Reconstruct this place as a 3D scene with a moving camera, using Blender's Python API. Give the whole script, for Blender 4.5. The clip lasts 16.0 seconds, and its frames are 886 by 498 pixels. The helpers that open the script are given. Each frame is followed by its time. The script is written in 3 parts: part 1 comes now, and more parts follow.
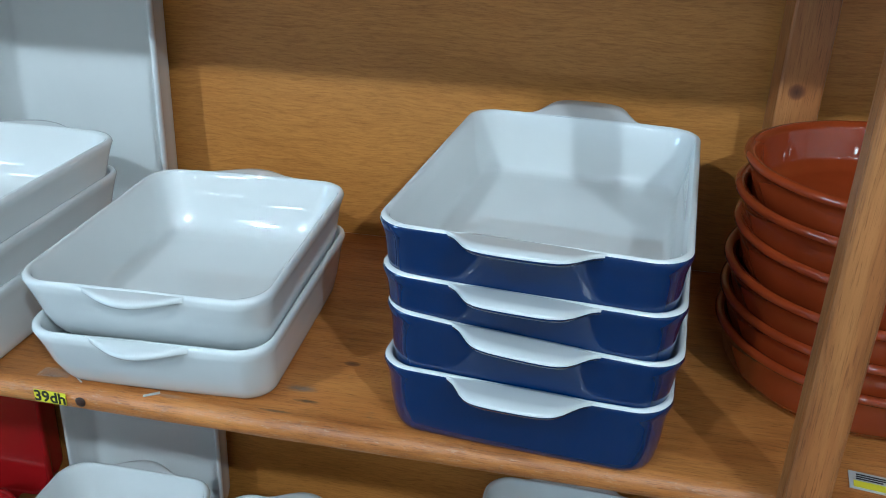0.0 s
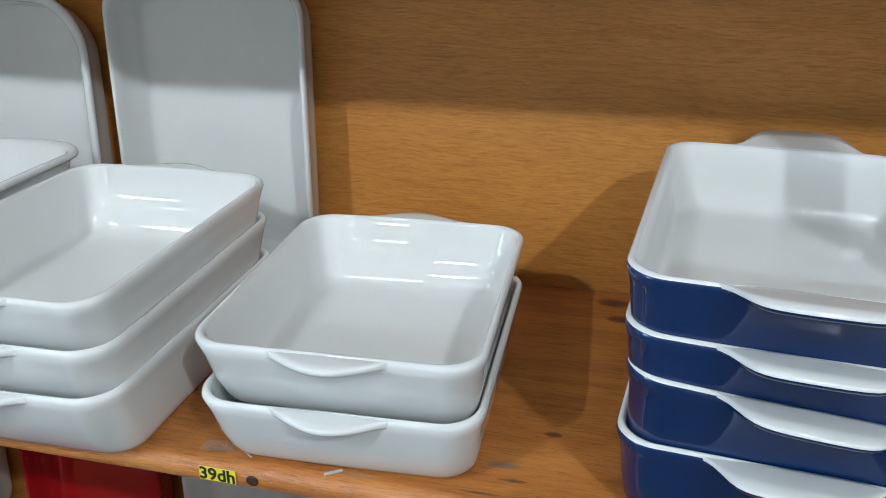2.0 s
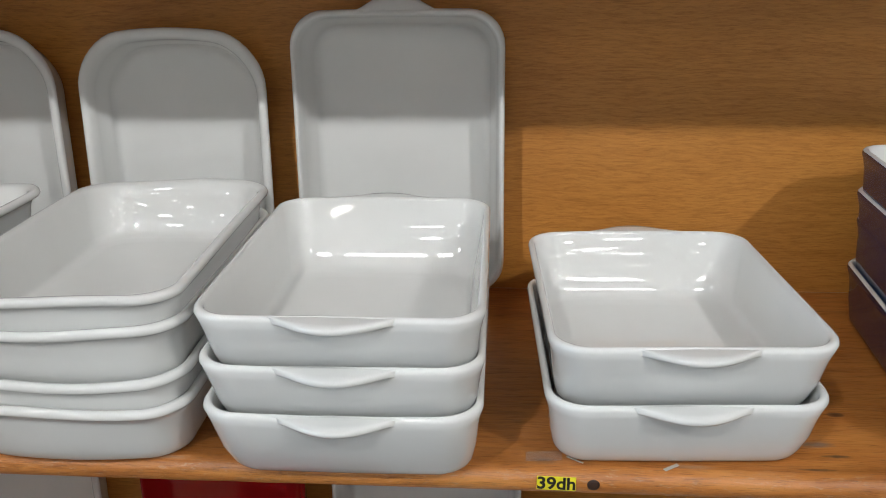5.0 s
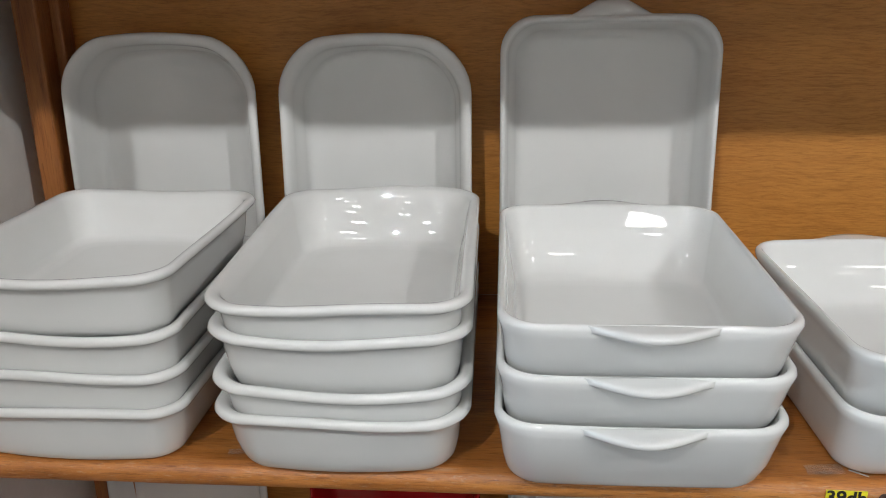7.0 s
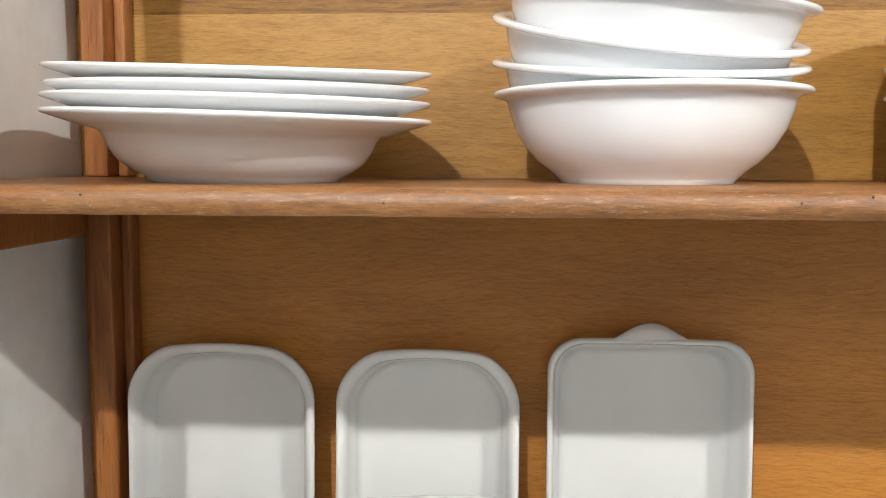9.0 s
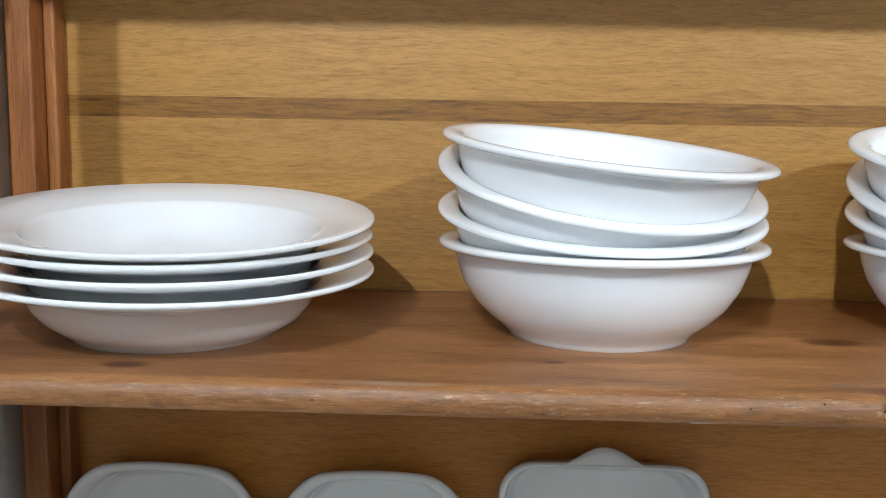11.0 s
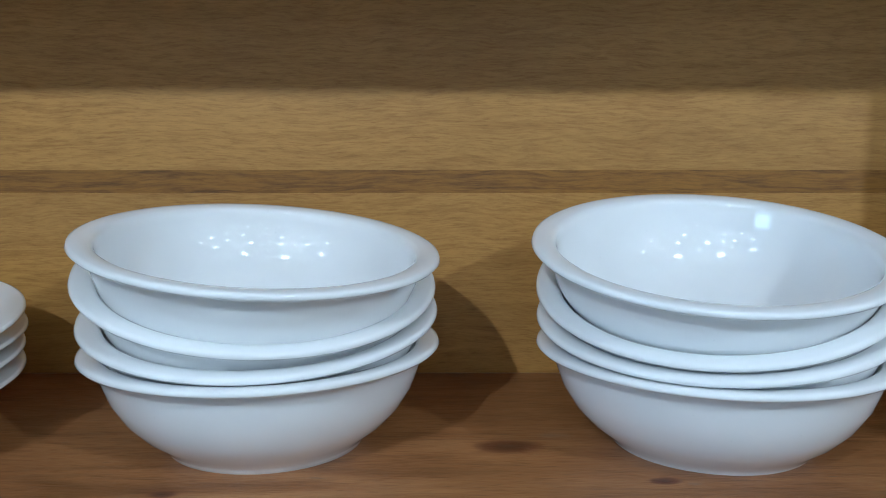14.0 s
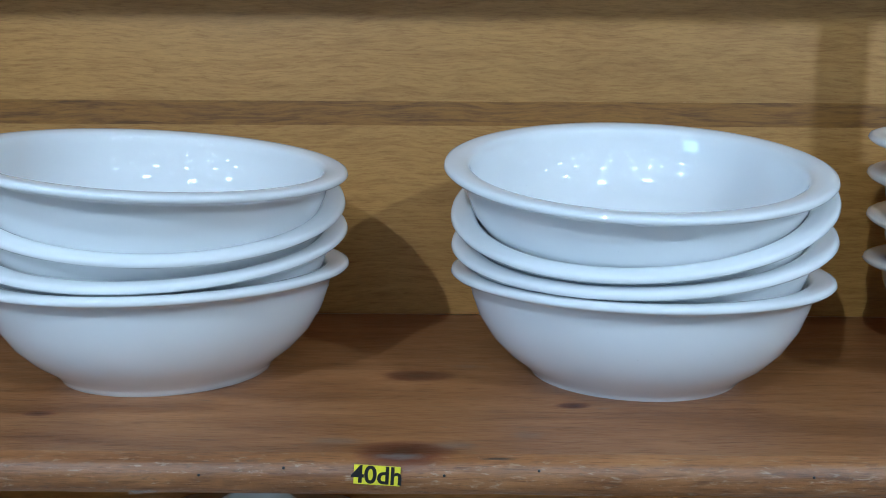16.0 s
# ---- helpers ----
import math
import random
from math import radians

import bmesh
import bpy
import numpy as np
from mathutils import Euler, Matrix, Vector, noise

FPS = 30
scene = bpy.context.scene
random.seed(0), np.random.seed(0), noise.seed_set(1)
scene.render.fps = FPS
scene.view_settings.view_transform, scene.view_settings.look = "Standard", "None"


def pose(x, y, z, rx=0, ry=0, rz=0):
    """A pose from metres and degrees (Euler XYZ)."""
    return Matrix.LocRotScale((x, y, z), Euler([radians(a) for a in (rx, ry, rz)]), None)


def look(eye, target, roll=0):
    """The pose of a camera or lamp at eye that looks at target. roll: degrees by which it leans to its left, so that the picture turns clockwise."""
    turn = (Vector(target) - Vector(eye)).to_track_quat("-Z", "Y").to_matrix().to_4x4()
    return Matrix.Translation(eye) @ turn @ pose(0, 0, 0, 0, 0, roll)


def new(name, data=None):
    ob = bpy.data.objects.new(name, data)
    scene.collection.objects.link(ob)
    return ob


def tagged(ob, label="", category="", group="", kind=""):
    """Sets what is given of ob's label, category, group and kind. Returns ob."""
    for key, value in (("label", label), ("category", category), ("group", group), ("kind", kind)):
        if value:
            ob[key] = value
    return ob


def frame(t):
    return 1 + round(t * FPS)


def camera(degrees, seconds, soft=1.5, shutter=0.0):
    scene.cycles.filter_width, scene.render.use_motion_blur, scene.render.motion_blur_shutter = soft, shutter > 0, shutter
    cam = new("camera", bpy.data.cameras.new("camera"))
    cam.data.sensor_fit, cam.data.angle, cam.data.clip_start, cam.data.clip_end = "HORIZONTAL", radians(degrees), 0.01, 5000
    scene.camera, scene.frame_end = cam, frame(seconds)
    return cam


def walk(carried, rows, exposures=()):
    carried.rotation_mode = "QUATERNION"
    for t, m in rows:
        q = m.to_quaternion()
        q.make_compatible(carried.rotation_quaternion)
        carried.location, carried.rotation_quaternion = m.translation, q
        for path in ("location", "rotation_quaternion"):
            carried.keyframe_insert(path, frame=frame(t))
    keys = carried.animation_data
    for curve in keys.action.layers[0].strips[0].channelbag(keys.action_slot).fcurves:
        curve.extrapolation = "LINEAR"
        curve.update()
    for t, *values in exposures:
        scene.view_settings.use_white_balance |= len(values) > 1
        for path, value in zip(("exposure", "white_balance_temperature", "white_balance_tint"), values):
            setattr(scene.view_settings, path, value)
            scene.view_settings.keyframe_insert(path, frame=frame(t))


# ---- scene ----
cam = camera(54.6, 16.0, soft=0.95)
PATH = [
    (0, (0.4, -0.504, 1.414), (0.049, 1.266, 0.55), 1.4),
    (0.5, (0.382, -0.525, 1.415), (-0.052, 1.259, 0.622), 1.0),
    (1, (0.359, -0.53, 1.413), (-0.121, 1.252, 0.643), 1.1),
    (1.5, (0.313, -0.501, 1.397), (-0.166, 1.285, 0.635), 1.1),
    (2, (0.261, -0.447, 1.381), (-0.205, 1.336, 0.606), -0.6),
    (2.5, (0.216, -0.423, 1.374), (-0.181, 1.376, 0.595), -2.0),
    (3, (0.17, -0.44, 1.371), (-0.083, 1.38, 0.581), -2.1),
    (3.5, (0.09, -0.503, 1.376), (-0.051, 1.336, 0.602), -1.5),
    (4, (0.019, -0.539, 1.373), (-0.107, 1.319, 0.644), -1.2),
    (4.2, (0.005, -0.55, 1.374), (-0.155, 1.312, 0.661), -1.2),
    (6.3, (-0.193, -0.505, 1.356), (-0.336, 1.377, 0.694), -0.7),
    (6.5, (-0.211, -0.515, 1.358), (-0.359, 1.367, 0.698), -1.1),
    (7, (-0.265, -0.539, 1.364), (-0.428, 1.345, 0.713), -1.0),
    (7.5, (-0.297, -0.564, 1.374), (-0.466, 1.323, 0.733), -0.9),
    (8, (-0.315, -0.576, 1.394), (-0.457, 1.333, 0.814), 0.4),
    (8.5, (-0.3317, -0.5832, 1.4401), (-0.4528, 1.3794, 1.0783), 0.23),
    (9, (-0.334, -0.570, 1.4868), (-0.4577, 1.4155, 1.2862), 0.24),
    (9.2, (-0.338, -0.568, 1.4998), (-0.4538, 1.4216, 1.3382), -0.06),
    (11.3, (-0.2921, -0.5051, 1.6387), (-0.3625, 1.4787, 1.3918), 0.98),
    (11.5, (-0.2741, -0.4941, 1.6487), (-0.3485, 1.4888, 1.4038), 1.08),
    (12, (-0.2273, -0.4791, 1.6707), (-0.2986, 1.5036, 1.4257), 1.28),
    (12.5, (-0.1825, -0.4653, 1.6881), (-0.2481, 1.5164, 1.4389), 1.5),
    (13, (-0.1427, -0.4626, 1.6945), (-0.1837, 1.5202, 1.4385), 1.23),
    (13.5, (-0.1063, -0.4571, 1.694), (-0.1053, 1.528, 1.4597), -0.04),
    (14, (-0.072, -0.4516, 1.6984), (-0.0731, 1.5298, 1.4372), -0.02),
    (14.5, (-0.0315, -0.4402, 1.6923), (-0.0454, 1.5411, 1.4255), -0.32),
    (15, (-0.0031, -0.4359, 1.6731), (-0.0277, 1.5456, 1.4058), -0.02),
    (15.5, (-0.0036, -0.4245, 1.654), (-0.0109, 1.556, 1.3771), 0.19),
    (16, (-0.0036, -0.4275, 1.645), (-0.0159, 1.5519, 1.3601), 0.29),
]
LENS_TONES = [(0.0, -1.06, 4920, -5), (2.0, -1.02, 5580, 2), (4.0, -1.09, 6150, 7), (6.3, -1.18, 6200, 9), (8.0, -1.14, 6200, 9), (8.5, -0.92, 6450, 10), (9.0, -0.49, 6380, 8),
              (9.2, -0.49, 6380, 8), (11.3, -1.08, 5520, 3), (12.5, -1.50, 5230, 1), (14.5, -1.59, 4870, -2), (16.0, -1.60, 4680, -2)]
walk(cam, [(t, look(e, g, r)) for t, e, g, r in PATH], LENS_TONES)


# ---- light: shop ceiling with panels and small spots ----
CEIL = 3.0
world = bpy.data.worlds.new("shop_dark")
world.use_nodes = True
world.node_tree.nodes["Background"].inputs[0].default_value = (0.75, 0.85, 1.0, 1)
world.node_tree.nodes["Background"].inputs[1].default_value = 0.6
scene.world = world
# daylight through the shop window in the far west wall: y from, y to, sill, head
WEST = -3.395
WINDOW = (-3.05, -1.65, 1.30, 2.35)
day = bpy.data.lights.new("daylight", "AREA")
day.shape, day.size, day.size_y, day.energy, day.color = "RECTANGLE", WINDOW[1] - WINDOW[0] - 0.1, WINDOW[3] - WINDOW[2] - 0.1, 92, (0.62, 0.81, 1.0)
day_ob = new("daylight", day)
mid_y, mid_z = (WINDOW[0] + WINDOW[1]) / 2, (WINDOW[2] + WINDOW[3]) / 2
day_ob.matrix_basis = look((WEST - 0.06, mid_y, mid_z), (0.0, mid_y + 0.6, mid_z))
SPOTS = [(1.60, -1.88, 285, 0.12), (-0.82, -1.93, 250, -0.20)]
SPOT_TINT = (1.0, 0.98, 0.945)
PANEL_GLOW = 58.0
PANELS = [(x + 0.12 * (k % 2), y) for k, y in enumerate((-1.1, -2.0, -3.1, -4.4, -5.7, -6.8)) for x in (-2.45, -1.45, -0.45, 0.55, 1.55, 2.55)]


# ---- materials ----
def nodes_of(name):
    m = bpy.data.materials.new(name)
    m.use_nodes = True
    nt = m.node_tree
    return m, nt, nt.nodes["Principled BSDF"]


def node(nt, kind, **values):
    n = nt.nodes.new(kind)
    for k, v in values.items():
        n.inputs[k.replace("_", " ")].default_value = v
    return n


def ramp(nt, src, stops):
    r = nt.nodes.new("ShaderNodeValToRGB")
    e = r.color_ramp.elements
    while len(e) < len(stops):
        e.new(0.5)
    for el, (p, c) in zip(e, stops):
        el.position, el.color = p, (*c, 1)
    nt.links.new(src, r.inputs[0])
    return r.outputs[0]


def mix(nt, fac, a, b, blend="MIX"):
    m = nt.nodes.new("ShaderNodeMix")
    m.data_type, m.blend_type = "RGBA", blend
    for sock, v in ((m.inputs[0], fac), (m.inputs[6], a), (m.inputs[7], b)):
        if isinstance(v, bpy.types.NodeSocket):
            nt.links.new(v, sock)
        elif isinstance(v, tuple):
            sock.default_value = (*v, 1)
        else:
            sock.default_value = v
    return m.outputs[2]


def coords(nt, scale, offset_random=0.0):
    """World-aligned coordinates of the piece, shifted from piece to piece."""
    geo = nt.nodes.new("ShaderNodeNewGeometry")
    mp = nt.nodes.new("ShaderNodeMapping")
    mp.inputs["Scale"].default_value = scale
    nt.links.new(geo.outputs["Position"], mp.inputs[0])
    if offset_random:
        info = nt.nodes.new("ShaderNodeObjectInfo")
        mul = nt.nodes.new("ShaderNodeMath")
        mul.operation = "MULTIPLY"
        mul.inputs[1].default_value = offset_random
        nt.links.new(info.outputs["Random"], mul.inputs[0])
        comb = nt.nodes.new("ShaderNodeCombineXYZ")
        for i in range(3):
            nt.links.new(mul.outputs[0], comb.inputs[i])
        nt.links.new(comb.outputs[0], mp.inputs["Location"])
    return mp.outputs[0]


def noise_out(nt, vec, scale, detail=4, rough=0.55, distort=0.0):
    n = node(nt, "ShaderNodeTexNoise", Scale=scale, Detail=detail, Roughness=rough, Distortion=distort)
    nt.links.new(vec, n.inputs["Vector"])
    return n.outputs["Fac"]


def bump(nt, bsdf, height, strength, distance):
    b = node(nt, "ShaderNodeBump", Strength=strength, Distance=distance)
    nt.links.new(height, b.inputs["Height"])
    nt.links.new(b.outputs[0], bsdf.inputs["Normal"])


def wood(name, dark, mid, light, rough, axis=(1.7, 10.0, 10.0), knots=(), grain=0.5, wear=0.0, varied=7.0, edge=0.0, scuffs=(), streak=1.0, blotch=0.35, figure=9.0):
    """Wood with long grain, fine pores, darker stains, worn pale scuffs and knots at given places (x, y, z, size)."""
    m, nt, p = nodes_of(name)
    v = coords(nt, axis, varied)
    broad = noise_out(nt, v, 3.2, 5, 0.6, 0.9)
    col = ramp(nt, broad, [(0.28, dark), (0.5, mid), (0.72, light)])
    mid = noise_out(nt, coords(nt, tuple(a * (1.6 if a == min(axis) else 3.4 * figure / 9.0) for a in axis), varied), 5.0, 5, 0.65, 0.6)
    col = mix(nt, grain * streak, col, ramp(nt, mid, [(0.34, (0.72, 0.66, 0.60)), (0.47, (1, 1, 1)), (0.7, (1.05, 1.04, 1.02))]), "MULTIPLY")
    fine = noise_out(nt, coords(nt, tuple(a * (7.0 if a == min(axis) else 21.0) for a in axis), varied), 5.0, 4, 0.7, 0.3)
    col = mix(nt, grain, col, ramp(nt, fine, [(0.34, (0.42, 0.35, 0.28)), (0.46, (0.97, 0.97, 0.97)), (0.75, (1.07, 1.06, 1.04))]), "MULTIPLY")
    wave = node(nt, "ShaderNodeTexWave", Scale=figure, Distortion=9.0, Detail=3.0, Detail_Scale=1.2, Detail_Roughness=0.6)
    wave.bands_direction = "Z" if axis[0] == min(axis) else "X"
    nt.links.new(coords(nt, tuple(0.3 if a == min(axis) else 1.0 for a in axis), varied), wave.inputs["Vector"])
    col = mix(nt, grain * 0.55, col, ramp(nt, wave.outputs["Fac"], [(0.05, (0.74, 0.68, 0.60)), (0.45, (1, 1, 1)), (1.0, (1.06, 1.05, 1.03))]), "MULTIPLY")
    blot = noise_out(nt, coords(nt, (1, 1, 1), varied), 5.0, 3)
    col = mix(nt, blotch, col, ramp(nt, blot, [(0.3, (0.62, 0.58, 0.55)), (0.65, (1.1, 1.08, 1.05))]), "MULTIPLY")
    if wear:
        scuff = noise_out(nt, coords(nt, (14, 60, 60), varied), 3.0, 5, 0.7, 0.5)
        col = mix(nt, ramp(nt, scuff, [(0.63, (0, 0, 0)), (0.74, (wear, wear, wear))]), col, (0.10, 0.085, 0.075))
        pale = noise_out(nt, coords(nt, (30, 90, 90), varied), 4.0, 4, 0.7)
        col = mix(nt, ramp(nt, pale, [(0.70, (0, 0, 0)), (0.78, (wear, wear, wear))]), col, (0.55, 0.45, 0.34))
    geo = nt.nodes.new("ShaderNodeNewGeometry")
    if edge:
        sep = nt.nodes.new("ShaderNodeSeparateXYZ")
        nt.links.new(geo.outputs["Position"], sep.inputs[0])
        span = nt.nodes.new("ShaderNodeMapRange")
        for i, val in enumerate((0.006, 0.022, 1.0, 0.0)):
            span.inputs[i + 1].default_value = val
        nt.links.new(sep.outputs["Y"], span.inputs[0])
        for vec, sc, lo, tone in (((26, 110, 110), 4.0, 0.56, (0.50, 0.38, 0.26)), ((14, 60, 60), 4.0, 0.57, (0.07, 0.045, 0.03))):
            rub = ramp(nt, noise_out(nt, coords(nt, vec, varied), sc, 6, 0.75, 0.4), [(lo, (0, 0, 0)), (lo + 0.10, (edge,) * 3)])
            mul = nt.nodes.new("ShaderNodeMath")
            mul.operation = "MULTIPLY"
            nt.links.new(rub, mul.inputs[0])
            nt.links.new(span.outputs[0], mul.inputs[1])
            col = mix(nt, mul.outputs[0], col, tone)
        if edge > 0.5:
            # uneven darker brown over the front face of the old shelf
            face = nt.nodes.new("ShaderNodeMapRange")
            for i, val in enumerate((0.0062, 0.0085, 1.0, 0.0)):
                face.inputs[i + 1].default_value = val
            nt.links.new(sep.outputs["Y"], face.inputs[0])
            face_dark = ramp(nt, noise_out(nt, coords(nt, (18, 70, 70), varied), 2.5, 6, 0.7, 0.6), [(0.36, (0.45,) * 3), (0.60, (0.08,) * 3)])
            mul = nt.nodes.new("ShaderNodeMath")
            mul.operation = "MULTIPLY"
            nt.links.new(face_dark, mul.inputs[0])
            nt.links.new(face.outputs[0], mul.inputs[1])
            col = mix(nt, mul.outputs[0], col, (0.085, 0.042, 0.02))
    squash = 0.55 if axis[0] == min(axis) else 1.0
    for kx, ky, kz, size in knots:
        mp = nt.nodes.new("ShaderNodeMapping")
        mp.inputs["Location"].default_value = (-kx / size * squash, -ky / size, -kz / size)
        mp.inputs["Scale"].default_value = (squash / size, 1 / size, 1 / size)
        nt.links.new(geo.outputs["Position"], mp.inputs[0])
        wob = nt.nodes.new("ShaderNodeVectorMath")
        wob.operation = "LENGTH"
        nt.links.new(mp.outputs[0], wob.inputs[0])
        add = nt.nodes.new("ShaderNodeMath")
        add.operation = "MULTIPLY_ADD"
        add.inputs[1].default_value = 1.0
        nt.links.new(wob.outputs["Value"], add.inputs[0])
        sc = nt.nodes.new("ShaderNodeMath")
        sc.operation = "MULTIPLY"
        sc.inputs[1].default_value = 0.25
        nt.links.new(fine, sc.inputs[0])
        nt.links.new(sc.outputs[0], add.inputs[2])
        mask = ramp(nt, add.outputs[0], [(0.70, (0.92,) * 3), (0.86, (0.55,) * 3), (1.0, (0, 0, 0))])
        heart = ramp(nt, add.outputs[0], [(0.22, (0.045, 0.012, 0.005)), (0.50, (0.095, 0.027, 0.010)), (0.80, (0.15, 0.050, 0.018))])
        col = mix(nt, mask, col, heart)
    for sx, sy, sz, sw, sl, strength, tone in scuffs:
        mp = nt.nodes.new("ShaderNodeMapping")
        mp.inputs["Location"].default_value = (-sx / sw, -sy / sl, -sz / 0.01)
        mp.inputs["Scale"].default_value = (1 / sw, 1 / sl, 100.0)
        nt.links.new(geo.outputs["Position"], mp.inputs[0])
        far = nt.nodes.new("ShaderNodeVectorMath")
        far.operation = "LENGTH"
        nt.links.new(mp.outputs[0], far.inputs[0])
        ragged = nt.nodes.new("ShaderNodeMath")
        ragged.operation = "MULTIPLY_ADD"
        ragged.inputs[1].default_value = 0.9
        nt.links.new(noise_out(nt, coords(nt, (40, 160, 60)), 4.0, 5, 0.75), ragged.inputs[0])
        nt.links.new(far.outputs["Value"], ragged.inputs[2])
        col = mix(nt, ramp(nt, ragged.outputs[0], [(0.62, (strength,) * 3), (1.0, (0, 0, 0))]), col, tone)
    nt.links.new(col, p.inputs["Base Color"])
    rr = ramp(nt, fine, [(0.3, (rough + 0.15,) * 3), (0.7, (rough - 0.05,) * 3)])
    nt.links.new(rr, p.inputs["Roughness"])
    bump(nt, p, fine, 0.25, 0.0015)
    return m


def oak_veneer(name, tone, dark, rough, contrast=0.5, spacing=0.0065):
    """Flat-sawn oak veneer: long wavy figure, short pale rays and fine pores along x, with slow changes of tone."""
    m, nt, p = nodes_of(name)
    slow = noise_out(nt, coords(nt, (1.2, 1, 7.0), 4.0), 1.6, 3, 0.5)
    col = ramp(nt, slow, [(0.32, tuple(c * 0.90 for c in tone)), (0.68, tuple(c * 1.08 for c in tone))])
    geo = nt.nodes.new("ShaderNodeNewGeometry")
    drift = nt.nodes.new("ShaderNodeMath")
    drift.operation = "MULTIPLY"
    drift.inputs[1].default_value = 0.030
    nt.links.new(noise_out(nt, coords(nt, (4.5, 1.0, 9.0), 4.0), 1.0, 3, 0.55), drift.inputs[0])
    lift = nt.nodes.new("ShaderNodeCombineXYZ")
    nt.links.new(drift.outputs[0], lift.inputs[2])
    flow = nt.nodes.new("ShaderNodeVectorMath")
    nt.links.new(geo.outputs["Position"], flow.inputs[0])
    nt.links.new(lift.outputs[0], flow.inputs[1])

    def along(x, z):
        mp = nt.nodes.new("ShaderNodeMapping")
        mp.inputs["Scale"].default_value = (x, z, z)
        nt.links.new(flow.outputs[0], mp.inputs[0])
        return mp.outputs[0]

    figure = noise_out(nt, along(16.0, 1.0 / spacing), 1.0, 5, 0.68, 0.3)
    col = mix(nt, ramp(nt, figure, [(0.30, (contrast,) * 3), (0.54, (0, 0, 0))]), col, dark)
    streaks = noise_out(nt, along(55.0, 520.0), 1.0, 4, 0.7, 0.4)
    col = mix(nt, 0.9, col, ramp(nt, streaks, [(0.33, (0.76, 0.70, 0.62)), (0.50, (1, 1, 1)), (0.68, (1.13, 1.13, 1.13))]), "MULTIPLY")
    pores = noise_out(nt, coords(nt, (60.0, 900.0, 900.0), 4.0), 1.0, 2, 0.6)
    col = mix(nt, 0.35, col, ramp(nt, pores, [(0.30, (0.60, 0.52, 0.44)), (0.42, (1, 1, 1))]), "MULTIPLY")
    nt.links.new(col, p.inputs["Base Color"])
    nt.links.new(ramp(nt, streaks, [(0.3, (rough + 0.10,) * 3), (0.7, (rough - 0.04,) * 3)]), p.inputs["Roughness"])
    bump(nt, p, streaks, 0.12, 0.0008)
    return m


def ceramic(name, colour, rough=0.015, tone=0.04, depth=0.0):
    m, nt, p = nodes_of(name)
    v = coords(nt, (1, 1, 1), 5.0)
    n = noise_out(nt, v, 14.0, 3)
    col = ramp(nt, n, [(0.3, tuple(c * (1 - tone) for c in colour)), (0.7, colour)])
    specks = noise_out(nt, v, 420.0, 1)
    col = mix(nt, ramp(nt, specks, [(0.80, (0, 0, 0)), (0.84, (0.35, 0.35, 0.35))]), col, tuple(c * 0.55 for c in colour))
    nt.links.new(col, p.inputs["Base Color"])
    p.inputs["Roughness"].default_value = rough
    p.inputs["IOR"].default_value = 1.66
    p.inputs["Subsurface Weight"].default_value = 0.3 if depth else 0.0
    p.inputs["Subsurface Radius"].default_value = (1.0, 1.0, 0.9)
    p.inputs["Subsurface Scale"].default_value = depth
    bump(nt, p, noise_out(nt, v, 24.0, 2), 0.008, 0.002)
    return m


def plain(name, colour, rough, scale=20.0, tone=0.12, bumps=0.1):
    m, nt, p = nodes_of(name)
    v = coords(nt, (1, 1, 1))
    n = noise_out(nt, v, scale, 6, 0.65)
    nt.links.new(ramp(nt, n, [(0.3, tuple(c * (1 - tone) for c in colour)), (0.7, colour)]), p.inputs["Base Color"])
    p.inputs["Roughness"].default_value = rough
    bump(nt, p, n, bumps, 0.004)
    return m


KNOTS_A = [(0.203, 0.098, 1.0, 0.005), (0.232, 0.334, 1.0, 0.012), (0.240, 0.300, 1.0, 0.009)]
GREY, BLACK, PALE = (0.16, 0.14, 0.125), (0.045, 0.03, 0.022), (0.34, 0.28, 0.22)
SCUFFS_A = [(0.173, 0.053, 1.0, 0.030, 0.010, 0.75, GREY), (0.183, 0.037, 1.0, 0.024, 0.005, 0.85, BLACK), (0.163, 0.019, 1.0, 0.032, 0.0035, 0.75, BLACK),
            (-0.035, 0.021, 1.0, 0.020, 0.010, 0.5, BLACK), (0.075, 0.018, 1.0, 0.03, 0.005, 0.4, PALE), (-0.33, 0.012, 1.0, 0.06, 0.005, 0.4, PALE)]
SCUFFS_B = [(0.025, 0.0105, 1.470, 0.024, 0.0028, 0.95, BLACK), (0.042, 0.044, 1.470, 0.022, 0.014, 0.35, GREY), (-0.066, 0.032, 1.470, 0.036, 0.012, 0.45, GREY),
            (0.001, 0.027, 1.470, 0.030, 0.012, 0.5, GREY), (-0.03, 0.012, 1.470, 0.035, 0.006, 0.6, GREY), (0.012, 0.185, 1.470, 0.030, 0.012, 0.35, GREY),
            (0.095, 0.091, 1.470, 0.012, 0.005, 0.4, GREY), (0.30, 0.010, 1.470, 0.08, 0.005, 0.6, BLACK), (-0.36, 0.012, 1.470, 0.09, 0.006, 0.4, PALE)]
KNOTS_B = [(-0.0235, 0.160, 1.470, 0.018), (-0.253, 0.075, 1.470, 0.007), (0.076, 0.096, 1.470, 0.008),
           (-0.027, 0.018, 1.470, 0.019), (-0.545, 0.04, 1.470, 0.012), (-0.353, 0.003, 1.470, 0.006)]
PINE = ((0.32, 0.108, 0.021), (0.45, 0.172, 0.037), (0.55, 0.240, 0.060))
mat_shelf_a = wood("varnished_pine", *PINE, 0.34, knots=KNOTS_A, grain=0.85, wear=0.5, edge=0.42, scuffs=SCUFFS_A)
